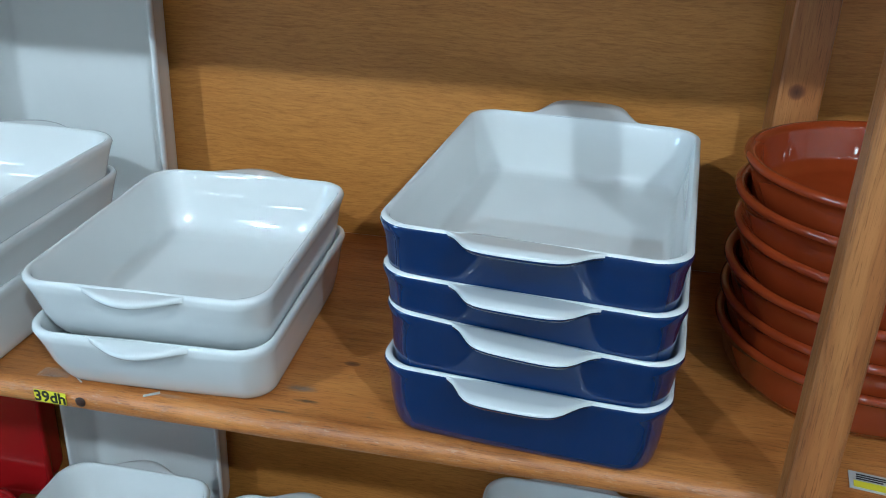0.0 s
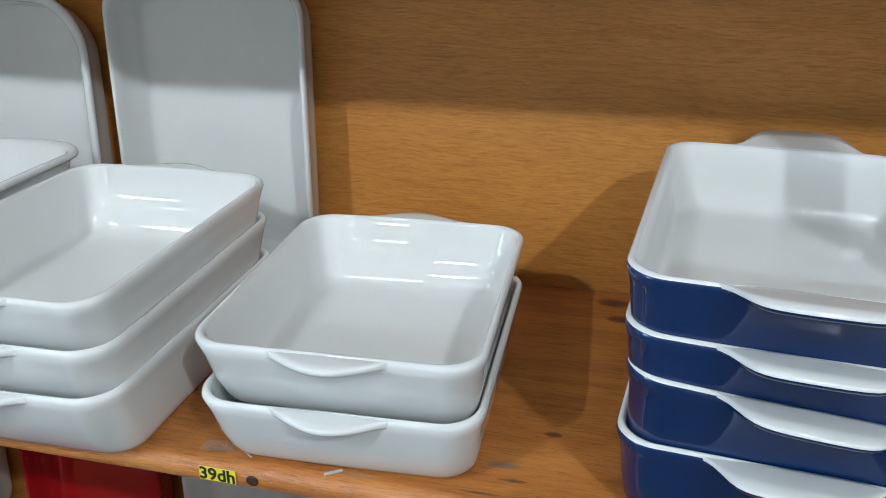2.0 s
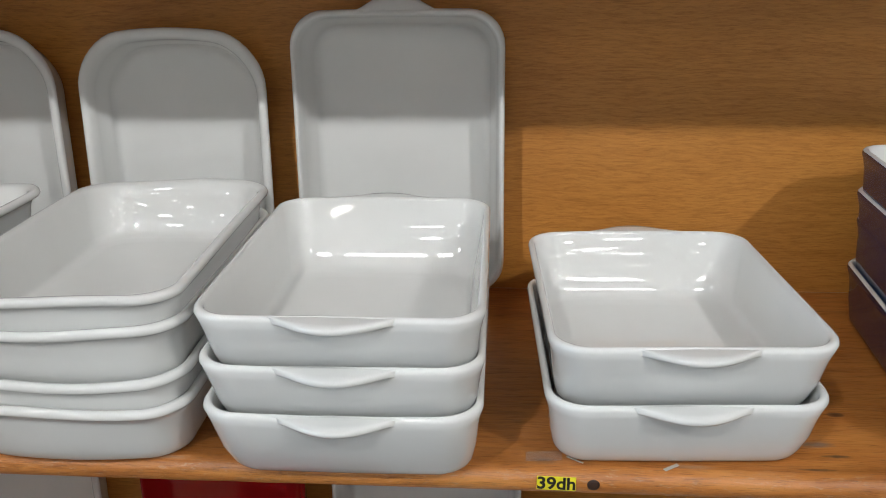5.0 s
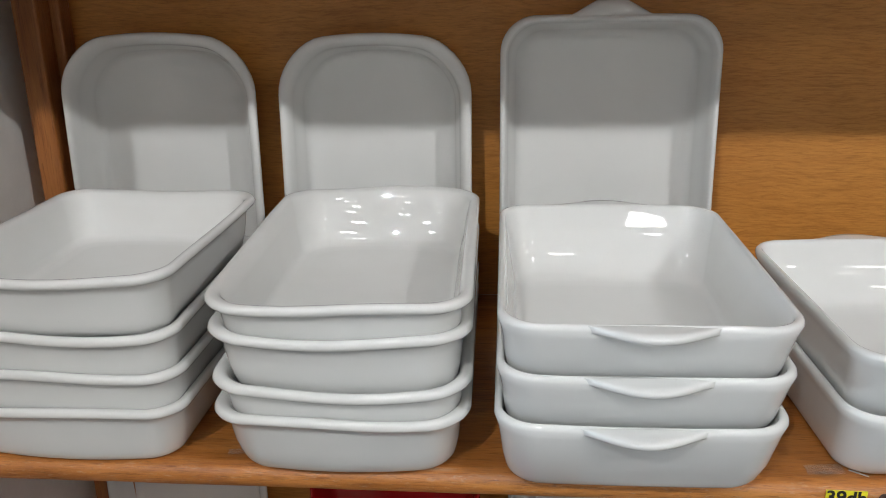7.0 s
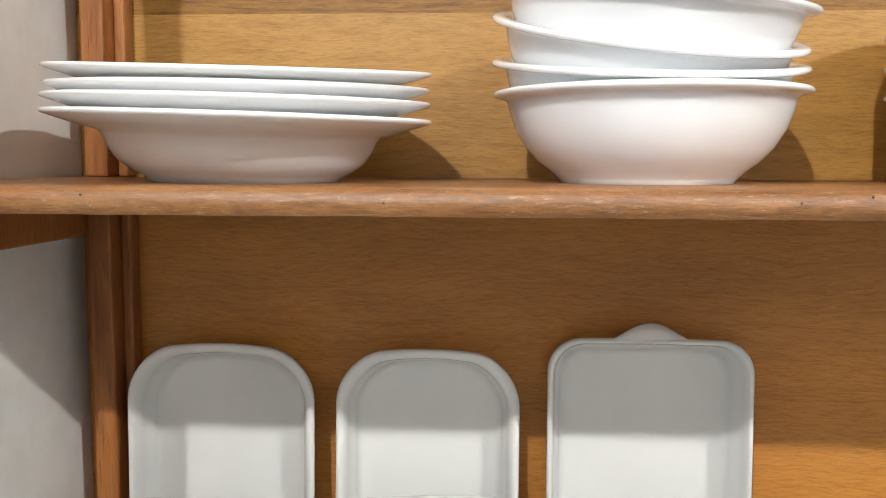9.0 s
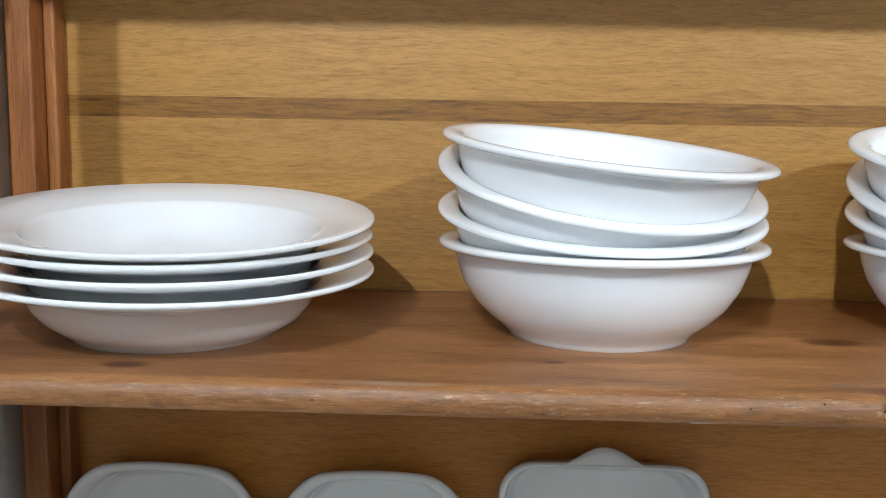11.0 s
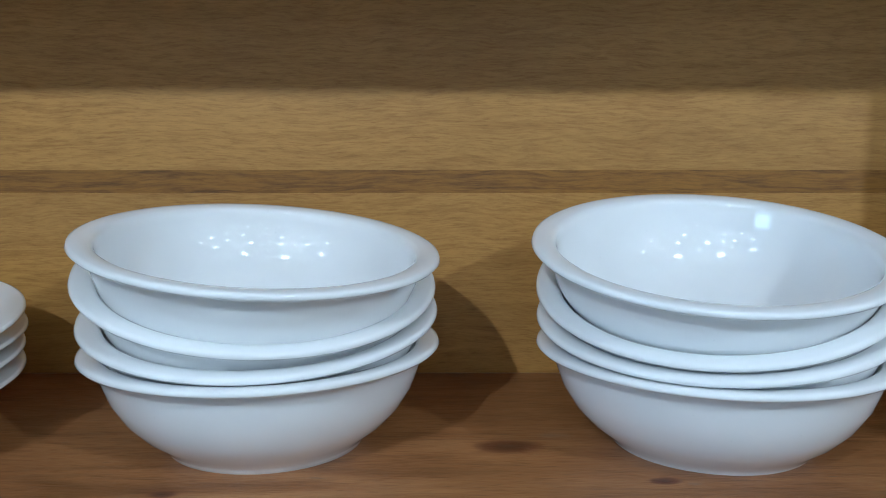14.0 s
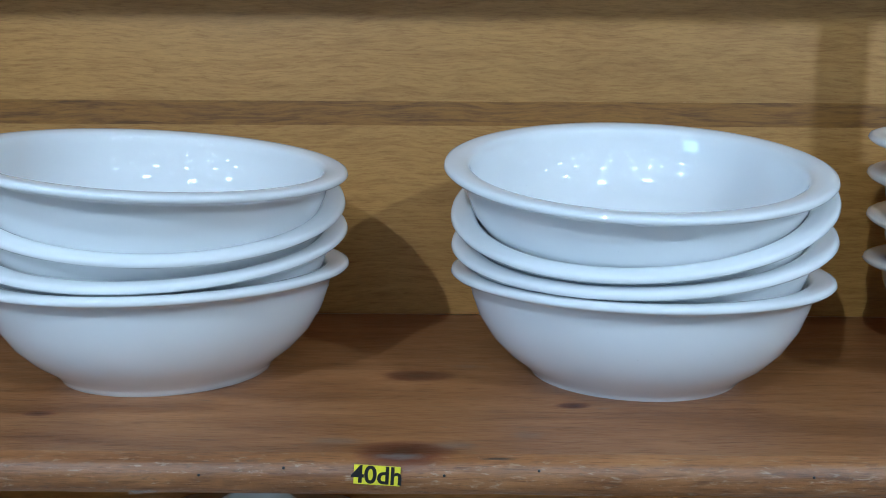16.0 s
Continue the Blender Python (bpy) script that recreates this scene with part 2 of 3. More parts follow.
mat_shelf_b = wood("worn_pine", (0.20, 0.084, 0.026), (0.31, 0.137, 0.046), (0.40, 0.198, 0.076), 0.34, knots=KNOTS_B, grain=0.8, wear=0.7, blotch=0.25, edge=0.6, scuffs=SCUFFS_B)
mat_post = wood("pine_post", (0.22, 0.078, 0.019), (0.34, 0.127, 0.033), (0.42, 0.18, 0.053), 0.36, axis=(9, 9, 1), grain=0.8,
                knots=[(0.562, 0.31, 1.213, 0.0095)])
mat_oak = oak_veneer("oak_veneer", (0.43, 0.228, 0.052), (0.27, 0.120, 0.021), 0.40, 0.60)
# same oak, reddened: the warm shade under the shelves is put into its colour
mat_oak_shaded = oak_veneer("shaded_oak_veneer", (0.50, 0.214, 0.041), (0.33, 0.116, 0.016), 0.40, 0.50)
mat_oak_strip = oak_veneer("dark_oak_strip", (0.27, 0.124, 0.013), (0.08, 0.030, 0.004), 0.48, 0.85, 0.0040)
mat_knot = wood("knot_wood", (0.03, 0.012, 0.006), (0.05, 0.02, 0.01), (0.08, 0.03, 0.014), 0.5)
mat_white = ceramic("white_glaze", (0.69, 0.69, 0.67))
mat_porcelain = ceramic("porcelain", (0.83, 0.835, 0.84), depth=0.010)
mat_blue = ceramic("blue_glaze", (0.001, 0.017, 0.083), 0.045, 0.1)
mat_red = ceramic("red_glaze", (0.36, 0.008, 0.010), 0.12, 0.1)
mat_terracotta = ceramic("terracotta_glaze", (0.27, 0.040, 0.008), 0.05, 0.25)
mat_plaster = plain("grey_plaster", (0.83, 0.81, 0.77), 0.75, 7.0, 0.2, 0.35)
mat_wall = plain("shop_wall_paint", (0.82, 0.79, 0.75), 0.7, 5.0, 0.06, 0.1)
mat_ceiling = plain("ceiling_paint", (0.8, 0.8, 0.8), 0.8, 5.0, 0.05, 0.1)
mat_floor = plain("floor_tile", (0.20, 0.18, 0.155), 0.3, 3.0, 0.15, 0.05)
mat_yellow = plain("yellow_paper", (0.80, 0.70, 0.02), 0.45, 60.0, 0.08, 0.05)
mat_ink = plain("black_ink", (0.012, 0.012, 0.012), 0.5, 60.0, 0.1, 0.02)
mat_paper = plain("white_paper", (0.52, 0.50, 0.47), 0.4, 80.0, 0.1, 0.1)
mat_metal = plain("white_metal", (0.7, 0.7, 0.7), 0.4, 30.0, 0.05, 0.02)
mat_tape = plain("clear_tape", (0.55, 0.48, 0.42), 0.12, 80.0, 0.3, 0.3)
mat_tape.node_tree.nodes["Principled BSDF"].inputs["Alpha"].default_value = 0.13


def glow(name, colour, strength):
    m, nt, p = nodes_of(name)
    p.inputs["Emission Color"].default_value = (*colour, 1)
    p.inputs["Emission Strength"].default_value = strength
    return m


mat_panel = glow("lit_diffuser", (1.0, 0.97, 0.94), PANEL_GLOW)
mat_lamp = glow("lit_spot", (1.0, 0.93, 0.84), 30.0)


# ---- mesh helpers ----
def part(name, bm, material, parent=None, label="", smooth=False):
    me = bpy.data.meshes.new(name)
    bm.to_mesh(me)
    bm.free()
    for m in material if isinstance(material, (list, tuple)) else [material]:
        me.materials.append(m)
    if smooth:
        me.shade_smooth()
    ob = new(name, me)
    if parent:
        ob.parent = parent
    if label:
        tagged(ob, label)
    return ob


def box_bm(x0, x1, y0, y1, z0, z1, bevel=0.0, segments=2):
    bm = bmesh.new()
    bmesh.ops.create_cube(bm, size=1.0)
    for v in bm.verts:
        v.co = (x0 + (v.co.x + 0.5) * (x1 - x0), y0 + (v.co.y + 0.5) * (y1 - y0), z0 + (v.co.z + 0.5) * (z1 - z0))
    if bevel:
        bmesh.ops.bevel(bm, geom=bm.edges[:], offset=bevel, segments=segments, affect="EDGES", profile=0.5)
    return bm


def thing(name, m, label, category, group="", kind=""):
    e = new(name)
    e.empty_display_size = 0.05
    e.matrix_basis = m
    return tagged(e, label, category, group, kind)


def loft(bm, loops, cap_start=True, cap_end=True, split=None, top=0):
    """Skin closed loops of equal length; faces past loop number split take the second material."""
    rings = [[bm.verts.new(co) for co in loop] for loop in loops]
    n = len(rings[0])
    for k in range(len(rings) - 1):
        for i in range(n):
            f = bm.faces.new((rings[k][i], rings[k][(i + 1) % n], rings[k + 1][(i + 1) % n], rings[k + 1][i]))
            f.smooth = True
            f.material_index = 1 if (split is not None and k >= split) or i < top else 0
    if cap_start:
        bm.faces.new(rings[0][::-1])
    if cap_end:
        f = bm.faces.new(rings[-1])
        f.material_index = 1 if split is not None else 0
    return rings


def rounded_rect(a, b, r, z, bulge=0.0, wave=0.0, phase=0.0):
    """A rounded rectangle of half sizes a, b; its short ends bow out by bulge; its height waves a little."""
    pts = []
    side, corner = 8, 9
    r = min(r, a * 0.9, b * 0.9)
    for q, (sx, sy) in enumerate(((1, 1), (-1, 1), (-1, -1), (1, -1))):
        cx, cy = sx * (a - r), sy * (b - r)
        for i in range(corner):
            ang = radians(90 * q + 90 * i / corner)
            pts.append((cx + r * math.cos(ang), cy + r * math.sin(ang)))
        nx, ny = ((-(a - r), b), (-a, -(b - r)), (a - r, -b), (a, b - r))[q]
        ex, ey = ((a - r, b), (-a, b - r), (-(a - r), -b), (a, -(b - r)))[q]
        for i in range(side):
            f = i / side
            pts.append((ex + (nx - ex) * f, ey + (ny - ey) * f))
    out = []
    for x, y in pts:
        bow = bulge * (1 - (x / a) ** 2) * (abs(y) / b) ** 3
        lift = wave * (math.sin(3.1 * x / a + phase) + 0.7 * math.sin(2.3 * y / b + 1.7 * phase))
        out.append((x, y + math.copysign(bow, y), z + lift))
    return out


def dish_body(w, l, h, r=0.03, lip=0.0, bulge=0.0, wave=0.0, phase=0.0, split=False, draft=0.026, foot=0.0):
    """A hollow oven dish with rounded foot, leaning walls and a rounded rim; lip: how far the rim flares."""
    a, b = w / 2, l / 2
    d = draft / 0.026
    wall = lip + 0.001
    prof = [(0.030 * d + lip, 0.0015, 0), (0.0190 * d + lip, 0.0, 0), (0.0152 * d + lip, 0.0008, 0), (0.0124 * d + lip, 0.0030, 0), (0.0104 * d + lip, 0.0070, 0),
            (0.0091 * d + lip, 0.0120, 0), (0.0064 * d + lip, 0.42 * h, 0), (0.0030 * d + wall, 0.72 * h, 0.3), (0.0010 * d + wall, h - 0.0105, 1)]
    if lip:
        prof += [(wall * 0.8, h - 0.0085, 1), (0.001, h - 0.0065, 1)]
    prof += [(0.0, h - 0.0042, 1), (0.0006, h - 0.0018, 1)]
    rim = len(prof) - 1
    prof += [(0.0018, h - 0.0003, 1), (0.0032, h, 1), (0.0046 + lip * 0.4, h - 0.0006, 1), (0.0058 + lip * 0.8, h - 0.003, 1),
             (0.0078 + lip, 0.72 * h, 0.3), (0.0108 * d + lip + 0.002, 0.42 * h, 0), (0.0136 * d + lip + 0.002, 0.0180, 0), (0.0152 * d + lip + 0.002, 0.0122, 0),
             (0.0176 * d + lip + 0.002, 0.0086, 0), (0.0212 * d + lip + 0.002, 0.0068, 0), (0.0256 * d + lip + 0.002, 0.0061, 0), (0.040 * d + lip, 0.0058, 0)]
    bm = bmesh.new()
    loft(bm, [rounded_rect(a - i, b - i - foot * max(0.0, 1 - z / (0.85 * h)) ** 1.6, max(0.012, r - 0.35 * i), z, bulge, wave * k, phase) for i, z, k in prof], split=rim if split else None)
    return bm


def tab_handle(width, reach, edge, h, flat=0.0, droop=0.002, sign=-1, top=0, soft=False):
    """A tab that grows out of the rim: a crescent, or with a flat front where flat is above 0."""
    bm = bmesh.new()
    n = 28
    loops = []
    for i in range(n + 1):
        u = -1 + 2 * i / n
        s = math.cos(math.pi * u / 2) ** 1.25 if not flat else (1 / (1 + math.exp((abs(u) - flat) * 13)) - 1 / (1 + math.exp((1 - flat) * 13))) * (1.06 - 0.16 * u * u)
        if soft:
            s = 0.5 + 0.5 * math.cos(math.pi * u)
        e = -0.0032 + (reach + 0.0032) * s
        x = u * width / 2
        sec = [(-0.0042, -0.0004 - 0.0008 * (1 - s)), (min(0.0, e * 0.2 - 0.002 * (1 - s)), -0.0009 + 0.0006 * s - droop * 0.1 * s), (e * 0.55, -0.0006 - droop * s * 0.6), (e - 0.0014 * s, -0.0014 - droop * s),
               (e, -0.0036 - droop * s), (e - 0.0016 * s, -0.0046 - 0.0018 * s - droop * s), (e * 0.45, -0.0048 - 0.0042 * s - droop * 0.6 * s), (-0.0036, -0.0050 - 0.008 * s)]
        loops.append([(x, sign * (edge + o), h + z) for o, z in sec])
    loft(bm, loops, top=top)
    bmesh.ops.recalc_face_normals(bm, faces=bm.faces[:])
    return bm


def baking_dish(m, w, l, h, label, group="", kind="tab", colour="white", r=0.03, phase=0.0, foot=0.0, arch=0.009):
    """kind: tab (crescent handles), wide (broad flat handles), lip (flared rim, no handles)."""
    e = thing("baking_dish", m, label, "baking dish", group)
    mat = {"white": mat_white, "blue": [mat_blue, mat_white], "red": mat_red}[colour]
    lip = 0.0045 if kind == "lip" else 0.0
    body = part("body", dish_body(w, l, h, r, lip, arch if kind == "lip" else 0.0015, 0.0017 if kind == "lip" else 0.0005, phase, colour == "blue", foot=foot, draft=0.019 if colour == "blue" else 0.020 if kind == "lip" else 0.0225), mat, e)
    if kind != "lip":
        width, reach, flat, droop = {"tab": (0.094, 0.0180, 0.0, -0.0005), "wide": (0.128, 0.033, 0.64, -0.0075), "soft": (0.105, 0.0165, 0.0, 0.002)}[kind]
        for sign in (-1, 1):
            hb = tab_handle(width, reach, l / 2 + 0.0008, h, flat, droop, sign, 4 if colour == "blue" else 0, kind == "soft")
            part("handle", hb, mat, e)
    return e


def lathe(profile, seg=96, split=None):
    bm = bmesh.new()
    loft(bm, [[(r * math.cos(2 * math.pi * i / seg), r * math.sin(2 * math.pi * i / seg), z) for i in range(seg)] for r, z in profile], split=split)
    return bm


# ---- the room ----
X0, X1, Y0, Y1 = -0.795, 3.2, -7.5, 0.40
tagged(part("floor", box_bm(X0 - 2.6, X1, Y0, Y1 + 0.1, -0.1, 0.0), mat_floor), "dark beige tiled shop floor", "floor", kind="structure")
tagged(part("ceiling", box_bm(X0 - 2.6, X1, Y0, Y1 + 0.1, CEIL, CEIL + 0.1), mat_ceiling), "white painted shop ceiling", "ceiling", kind="structure")
tagged(part("wall_north", box_bm(X0 - 2.6, X1, Y1, Y1 + 0.1, 0, CEIL), mat_wall), "off-white painted wall behind the shelving", "wall", kind="structure")
tagged(part("wall_west", box_bm(X0 - 0.15, X0, -0.35, Y1, 0, CEIL), mat_plaster), "stained grey plaster wall beside the shelves", "wall", kind="structure")
tagged(part("wall_south", box_bm(X0 - 2.6, X1, Y0 - 0.1, Y0, 0, CEIL), mat_wall), "off-white painted wall across the shop", "wall", kind="structure")
for nm, y0, y1, z0, z1 in (("wall_west_far", WINDOW[1], Y1, 0, CEIL), ("wall_west_end", Y0, WINDOW[0], 0, CEIL),
                           ("wall_west_sill", WINDOW[0], WINDOW[1], 0, WINDOW[2]), ("wall_west_head", WINDOW[0], WINDOW[1], WINDOW[3], CEIL)):
    tagged(part(nm, box_bm(WEST - 0.1, WEST, y0, y1, z0, z1), mat_wall), "off-white painted wall on the street side of the shop", "wall", kind="structure")
pane_holder = thing("window_1", pose(0, 0, 0), "large white framed shop window onto daylight", "window", kind="structure")
for y0, y1, z0, z1 in ((WINDOW[0], WINDOW[1], WINDOW[2], WINDOW[2] + 0.05), (WINDOW[0], WINDOW[1], WINDOW[3] - 0.05, WINDOW[3]),
                       (WINDOW[0], WINDOW[0] + 0.05, WINDOW[2] + 0.051, WINDOW[3] - 0.051), (WINDOW[1] - 0.05, WINDOW[1], WINDOW[2] + 0.051, WINDOW[3] - 0.051)):
    part("window_frame", box_bm(WEST - 0.08, WEST - 0.02, y0, y1, z0, z1, 0.004), mat_metal, pane_holder)
tagged(part("wall_east", box_bm(X1, X1 + 0.1, Y0, Y1, 0, CEIL), mat_wall), "off-white painted shop wall", "wall", kind="structure")

for x, y in PANELS:
    e = thing("ceiling_light", pose(x, y, CEIL), "square lit panel set into the white ceiling", "ceiling light", "ceiling panels")
    part("frame", box_bm(-0.106, 0.106, -0.106, 0.106, -0.018, -0.001, 0.004), mat_metal, e)
    part("diffuser", box_bm(-0.09, 0.09, -0.09, 0.09, -0.024, -0.017), mat_panel, e, "glowing white diffuser")
for x, y, power, aim in SPOTS:
    e = thing("ceiling_spot", pose(x, y, CEIL), "small white round ceiling spotlight, lit", "spotlight", "ceiling spots")
    part("housing", lathe([(0.02, -0.001), (0.045, -0.001), (0.05, -0.01), (0.05, -0.07), (0.044, -0.072), (0.042, -0.02), (0.02, -0.02)], 32), mat_metal, e)
    lamp = bpy.data.lights.new("spot_lamp", "SPOT")
    lamp.energy, lamp.color, lamp.shadow_soft_size, lamp.spot_size, lamp.spot_blend = power, SPOT_TINT, 0.025, radians(62), 1.0
    ob = new("spot_lamp", lamp)
    ob.matrix_basis = look((x, y, CEIL - 0.085), (aim, 0.36, 1.8))

for x in (-1.95, -0.95, 0.05, 1.05, 2.05):
    for y in (-1.48, -2.3, -3.3, -4.4):
        e = thing("downlight", pose(x, y, CEIL), "small round recessed downlight, lit", "downlight", "ceiling downlights")
        part("bezel", lathe([(0.02, -0.001), (0.055, -0.001), (0.056, -0.006), (0.045, -0.008), (0.043, -0.005), (0.02, -0.004)], 24), mat_metal, e)
        part("lens", lathe([(0.005, -0.0045), (0.042, -0.0045), (0.042, -0.009), (0.005, -0.010)], 24), mat_lamp, e, "glowing lens")

# ---- the shelving unit ----
D = 0.36
SHELVES = [(1.0, mat_shelf_a, 0.018), (1.470, mat_shelf_b, 0.020), (1.943, mat_shelf_a, 0.022), (0.56, mat_shelf_a, 0.018), (0.12, mat_shelf_a, 0.018)]
END = 1.50
unit = thing("shelving_unit", pose(0, 0, 0), "tall varnished pine shelving unit with oak back panels", "shelving")
for z, mat, thick in SHELVES:
    shelf = new("shelf")
    shelf.parent = unit
    tagged(shelf, "worn pine shelf board with scuffed front edge")
    for y0, y1 in ((0.004, 0.1735), (0.1738, D)):
        bm = box_bm(-0.792, END, y0, y1, z - thick, z - 0.0003)
        if y0 < 0.01:
            bm.free()
            bm = bmesh.new()
            ring = [(0.0075, -thick), (y1, -thick), (y1, 0.0), (0.0150, 0.0), (0.0092, -0.0014), (0.0057, -0.0048), (0.0042, -thick / 2), (0.0047, -thick + 0.0035)]
            n = 220
            loops = []
            for i in range(n + 1):
                x = -0.792 + (END + 0.792) * i / n
                loops.append([(x, yy + (0.0004 * noise.noise((x * 30, yy * 50, z)) if yy < 0.02 else 0), z + zz + (0.0004 * noise.noise((x * 22, zz * 90, z + 5)) if yy < 0.02 else 0))
                              for yy, zz in ring])
            loft(bm, loops)
            bmesh.ops.recalc_face_normals(bm, faces=bm.faces[:])
            for f in bm.faces:
                f.smooth = max(v.co.y for v in f.verts) < 0.02
            sharp = [ed for ed in bm.edges if len({f.smooth for f in ed.link_faces}) > 1]
            bmesh.ops.split_edges(bm, edges=sharp)
        part("plank", bm, mat, shelf)
for x0, x1, y0, y1 in ((-0.735, -0.700, -0.022, 0.020), (0.540, 0.570, -0.022, 0.0035), (1.47, 1.50, -0.022, 0.0035)):
    part("post", box_bm(x0, x1, y0, y1, 0, 2.35, 0.006, 3), mat_post, unit)
for x0, x1, y0, y1 in ((-0.768, -0.7425, 0.312, D - 0.001), (-0.742, -0.730, 0.335, D - 0.001), (0.546, 0.585, 0.310, D - 0.001), (1.46, 1.50, 0.31, D - 0.001)):
    levels = [(0.0, 0.0)] + sorted((s[0], s[2]) for s in SHELVES) + [(2.368, 0.018)]
    for (za, _), (zb, under) in zip(levels, levels[1:]):
        if zb - za > 0.15:
            part("post", box_bm(x0, x1, y0, y1, za + 0.0003, zb - under - 0.0005, 0.003, 2), mat_post, unit)
for z, _, thick in SHELVES:
    if z > 0.5:
        part("batten", box_bm(-0.794, -0.768, 0.03, 0.311, z - 0.062, z - thick - 0.0005, 0.002), mat_post, unit)
plug = lathe([(0.0008, -0.0002), (0.0042, -0.0002), (0.0046, 0.0006), (0.0030, 0.0011), (0.0008, 0.0012)], 20)
bmesh.ops.transform(plug, matrix=pose(0.0005, 0.0038, 0.9918, 90), verts=plug.verts[:])
part("knot", plug, mat_knot, unit, "dark round knot in the shelf edge")
for x in (-0.62, -0.41, -0.135, -0.09, -0.005, 0.045, 0.19, 0.33):
    nail = lathe([(0.0002, -0.0006), (0.0007, -0.0006), (0.0008, 0.0), (0.0002, 0.0003)], 10)
    bmesh.ops.transform(nail, matrix=pose(x, 0.0042, 1.4625 + 0.003 * math.sin(50 * x), 90), verts=nail.verts[:])
    part("nail", nail, mat_ink, unit, "small dark nail head")
back = new("back_panel")
back.parent = unit
tagged(back, "light oak veneered back boards with horizontal grain")
# the two bays from 0.56 to 1.448 get the oak with shade tinted in
for z0, z1, y0, mat in ((0.12, 0.541, D, mat_oak), (0.56, 0.981, D, mat_oak_shaded), (1.0, 1.448, D, mat_oak_shaded), (1.470, 1.6448, D, mat_oak), (1.6448, 1.6665, D + 0.0002, mat_oak_strip),
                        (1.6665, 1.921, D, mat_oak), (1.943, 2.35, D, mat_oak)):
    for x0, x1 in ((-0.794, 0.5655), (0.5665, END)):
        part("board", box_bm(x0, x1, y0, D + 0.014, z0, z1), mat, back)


# ---- shelf goods: oven dishes ----
def stack(cx, cy, zs, yaw, w, l, h, label, group, kind="tab", colour="white", r=0.03, jitter=0.0015, foot=0.0, lean=0.0, rolls=()):
    """Dishes one inside the other; zs: heights of the rims, the lowest first; rolls: sideways tilt of each dish, if any."""
    for i, z in enumerate(zs):
        j = lambda s: jitter * math.sin(12.9 * i + s)
        baking_dish(pose(cx + j(0) + lean * (1 - i / (len(zs) - 1)), cy + j(2), z - h, 0.35 * math.sin(5 * i + 1) * (i > 0), 0.35 * math.sin(7 * i) * (i > 0) + (rolls[i] if rolls else 0.0), yaw + 60 * j(1) * 3 * (i > 0)),
                    w, l, h, label, group, kind, colour, r, phase=1.3 * i + cx * 9, foot=foot)


STACKED = "glossy white ceramic baking dish nested in a stack"
stack(0.060, 0.121, (1.063, 1.107), 2.7, 0.202, 0.252, 0.063, STACKED + ", crescent tab handles", "pair of small white dishes", r=0.027, foot=0.016)
stack(-0.179, 0.101, (1.068, 1.105, 1.141), 0.5, 0.198, 0.282, 0.068, STACKED + ", crescent tab handles", "trio of white dishes", r=0.027, foot=0.024)
stack(0.363, 0.149, (1.063, 1.1055, 1.138, 1.178), -4.5, 0.2155, 0.294, 0.063, "navy blue ceramic baking dish, white inside, broad handles, stacked", "four blue dishes", "wide", "blue", 0.026, lean=0.004, rolls=(0.0, 2.9, 0.5, 0.0))
stack(-0.391, 0.130, (1.058, 1.079, 1.118, 1.145), 1.0, 0.190, 0.293, 0.058, STACKED + " with flared rim", "four white lipped dishes", "lip", r=0.029, foot=0.010)
stack(-0.601, 0.112, (1.051, 1.082, 1.113, 1.155), -1.0, 0.192, 0.232, 0.051, STACKED + " with flared rim", "four smaller white lipped dishes", "lip", r=0.024, foot=0.003)

STANDING = "glossy white ceramic dish standing against the oak panel"
baking_dish(pose(-0.626, 0.350, 1.143, 87), 0.203, 0.275, 0.048, STANDING, "standing dishes", "lip", r=0.048, arch=0.012)
baking_dish(pose(-0.405, 0.350, 1.142, 87), 0.195, 0.272, 0.048, STANDING, "standing dishes", "lip", r=0.048, phase=2.0, arch=0.012)
baking_dish(pose(-0.174, 0.350, 1.161, 87), 0.211, 0.286, 0.050, STANDING + ", tab handle", "standing dishes", "soft", r=0.034)

# shelf below
baking_dish(pose(-0.650, 0.350, 0.705, 87), 0.196, 0.276, 0.048, STANDING, "standing dishes below", "lip", r=0.05)
baking_dish(pose(-0.400, 0.350, 0.716, 87), 0.200, 0.284, 0.050, "glossy red ceramic dish standing against the back panel", "standing dishes below", "wide", "red")
baking_dish(pose(-0.157, 0.350, 0.716, 87), 0.222, 0.284, 0.050, STANDING, "standing dishes below", "wide")
stack(-0.095, 0.085, (0.628, 0.664, 0.70, 0.735), 1.0, 0.19, 0.25, 0.066, STACKED, "white dishes on the lower shelf", "tab")
stack(0.105, 0.085, (0.628, 0.664, 0.70, 0.735), -1.0, 0.175, 0.23, 0.066, STACKED, "white dishes on the lower shelf", "tab")
stack(0.400, 0.165, (0.628, 0.664, 0.70, 0.735), -2.0, 0.205, 0.262, 0.066, STACKED + ", broad handles", "white dishes on the lower shelf", "wide")
stack(-0.36, 0.085, (0.628, 0.664), 1.0, 0.19, 0.25, 0.066, "glossy red ceramic baking dish on the lower shelf", "red dishes on the lower shelf", "tab", "red")


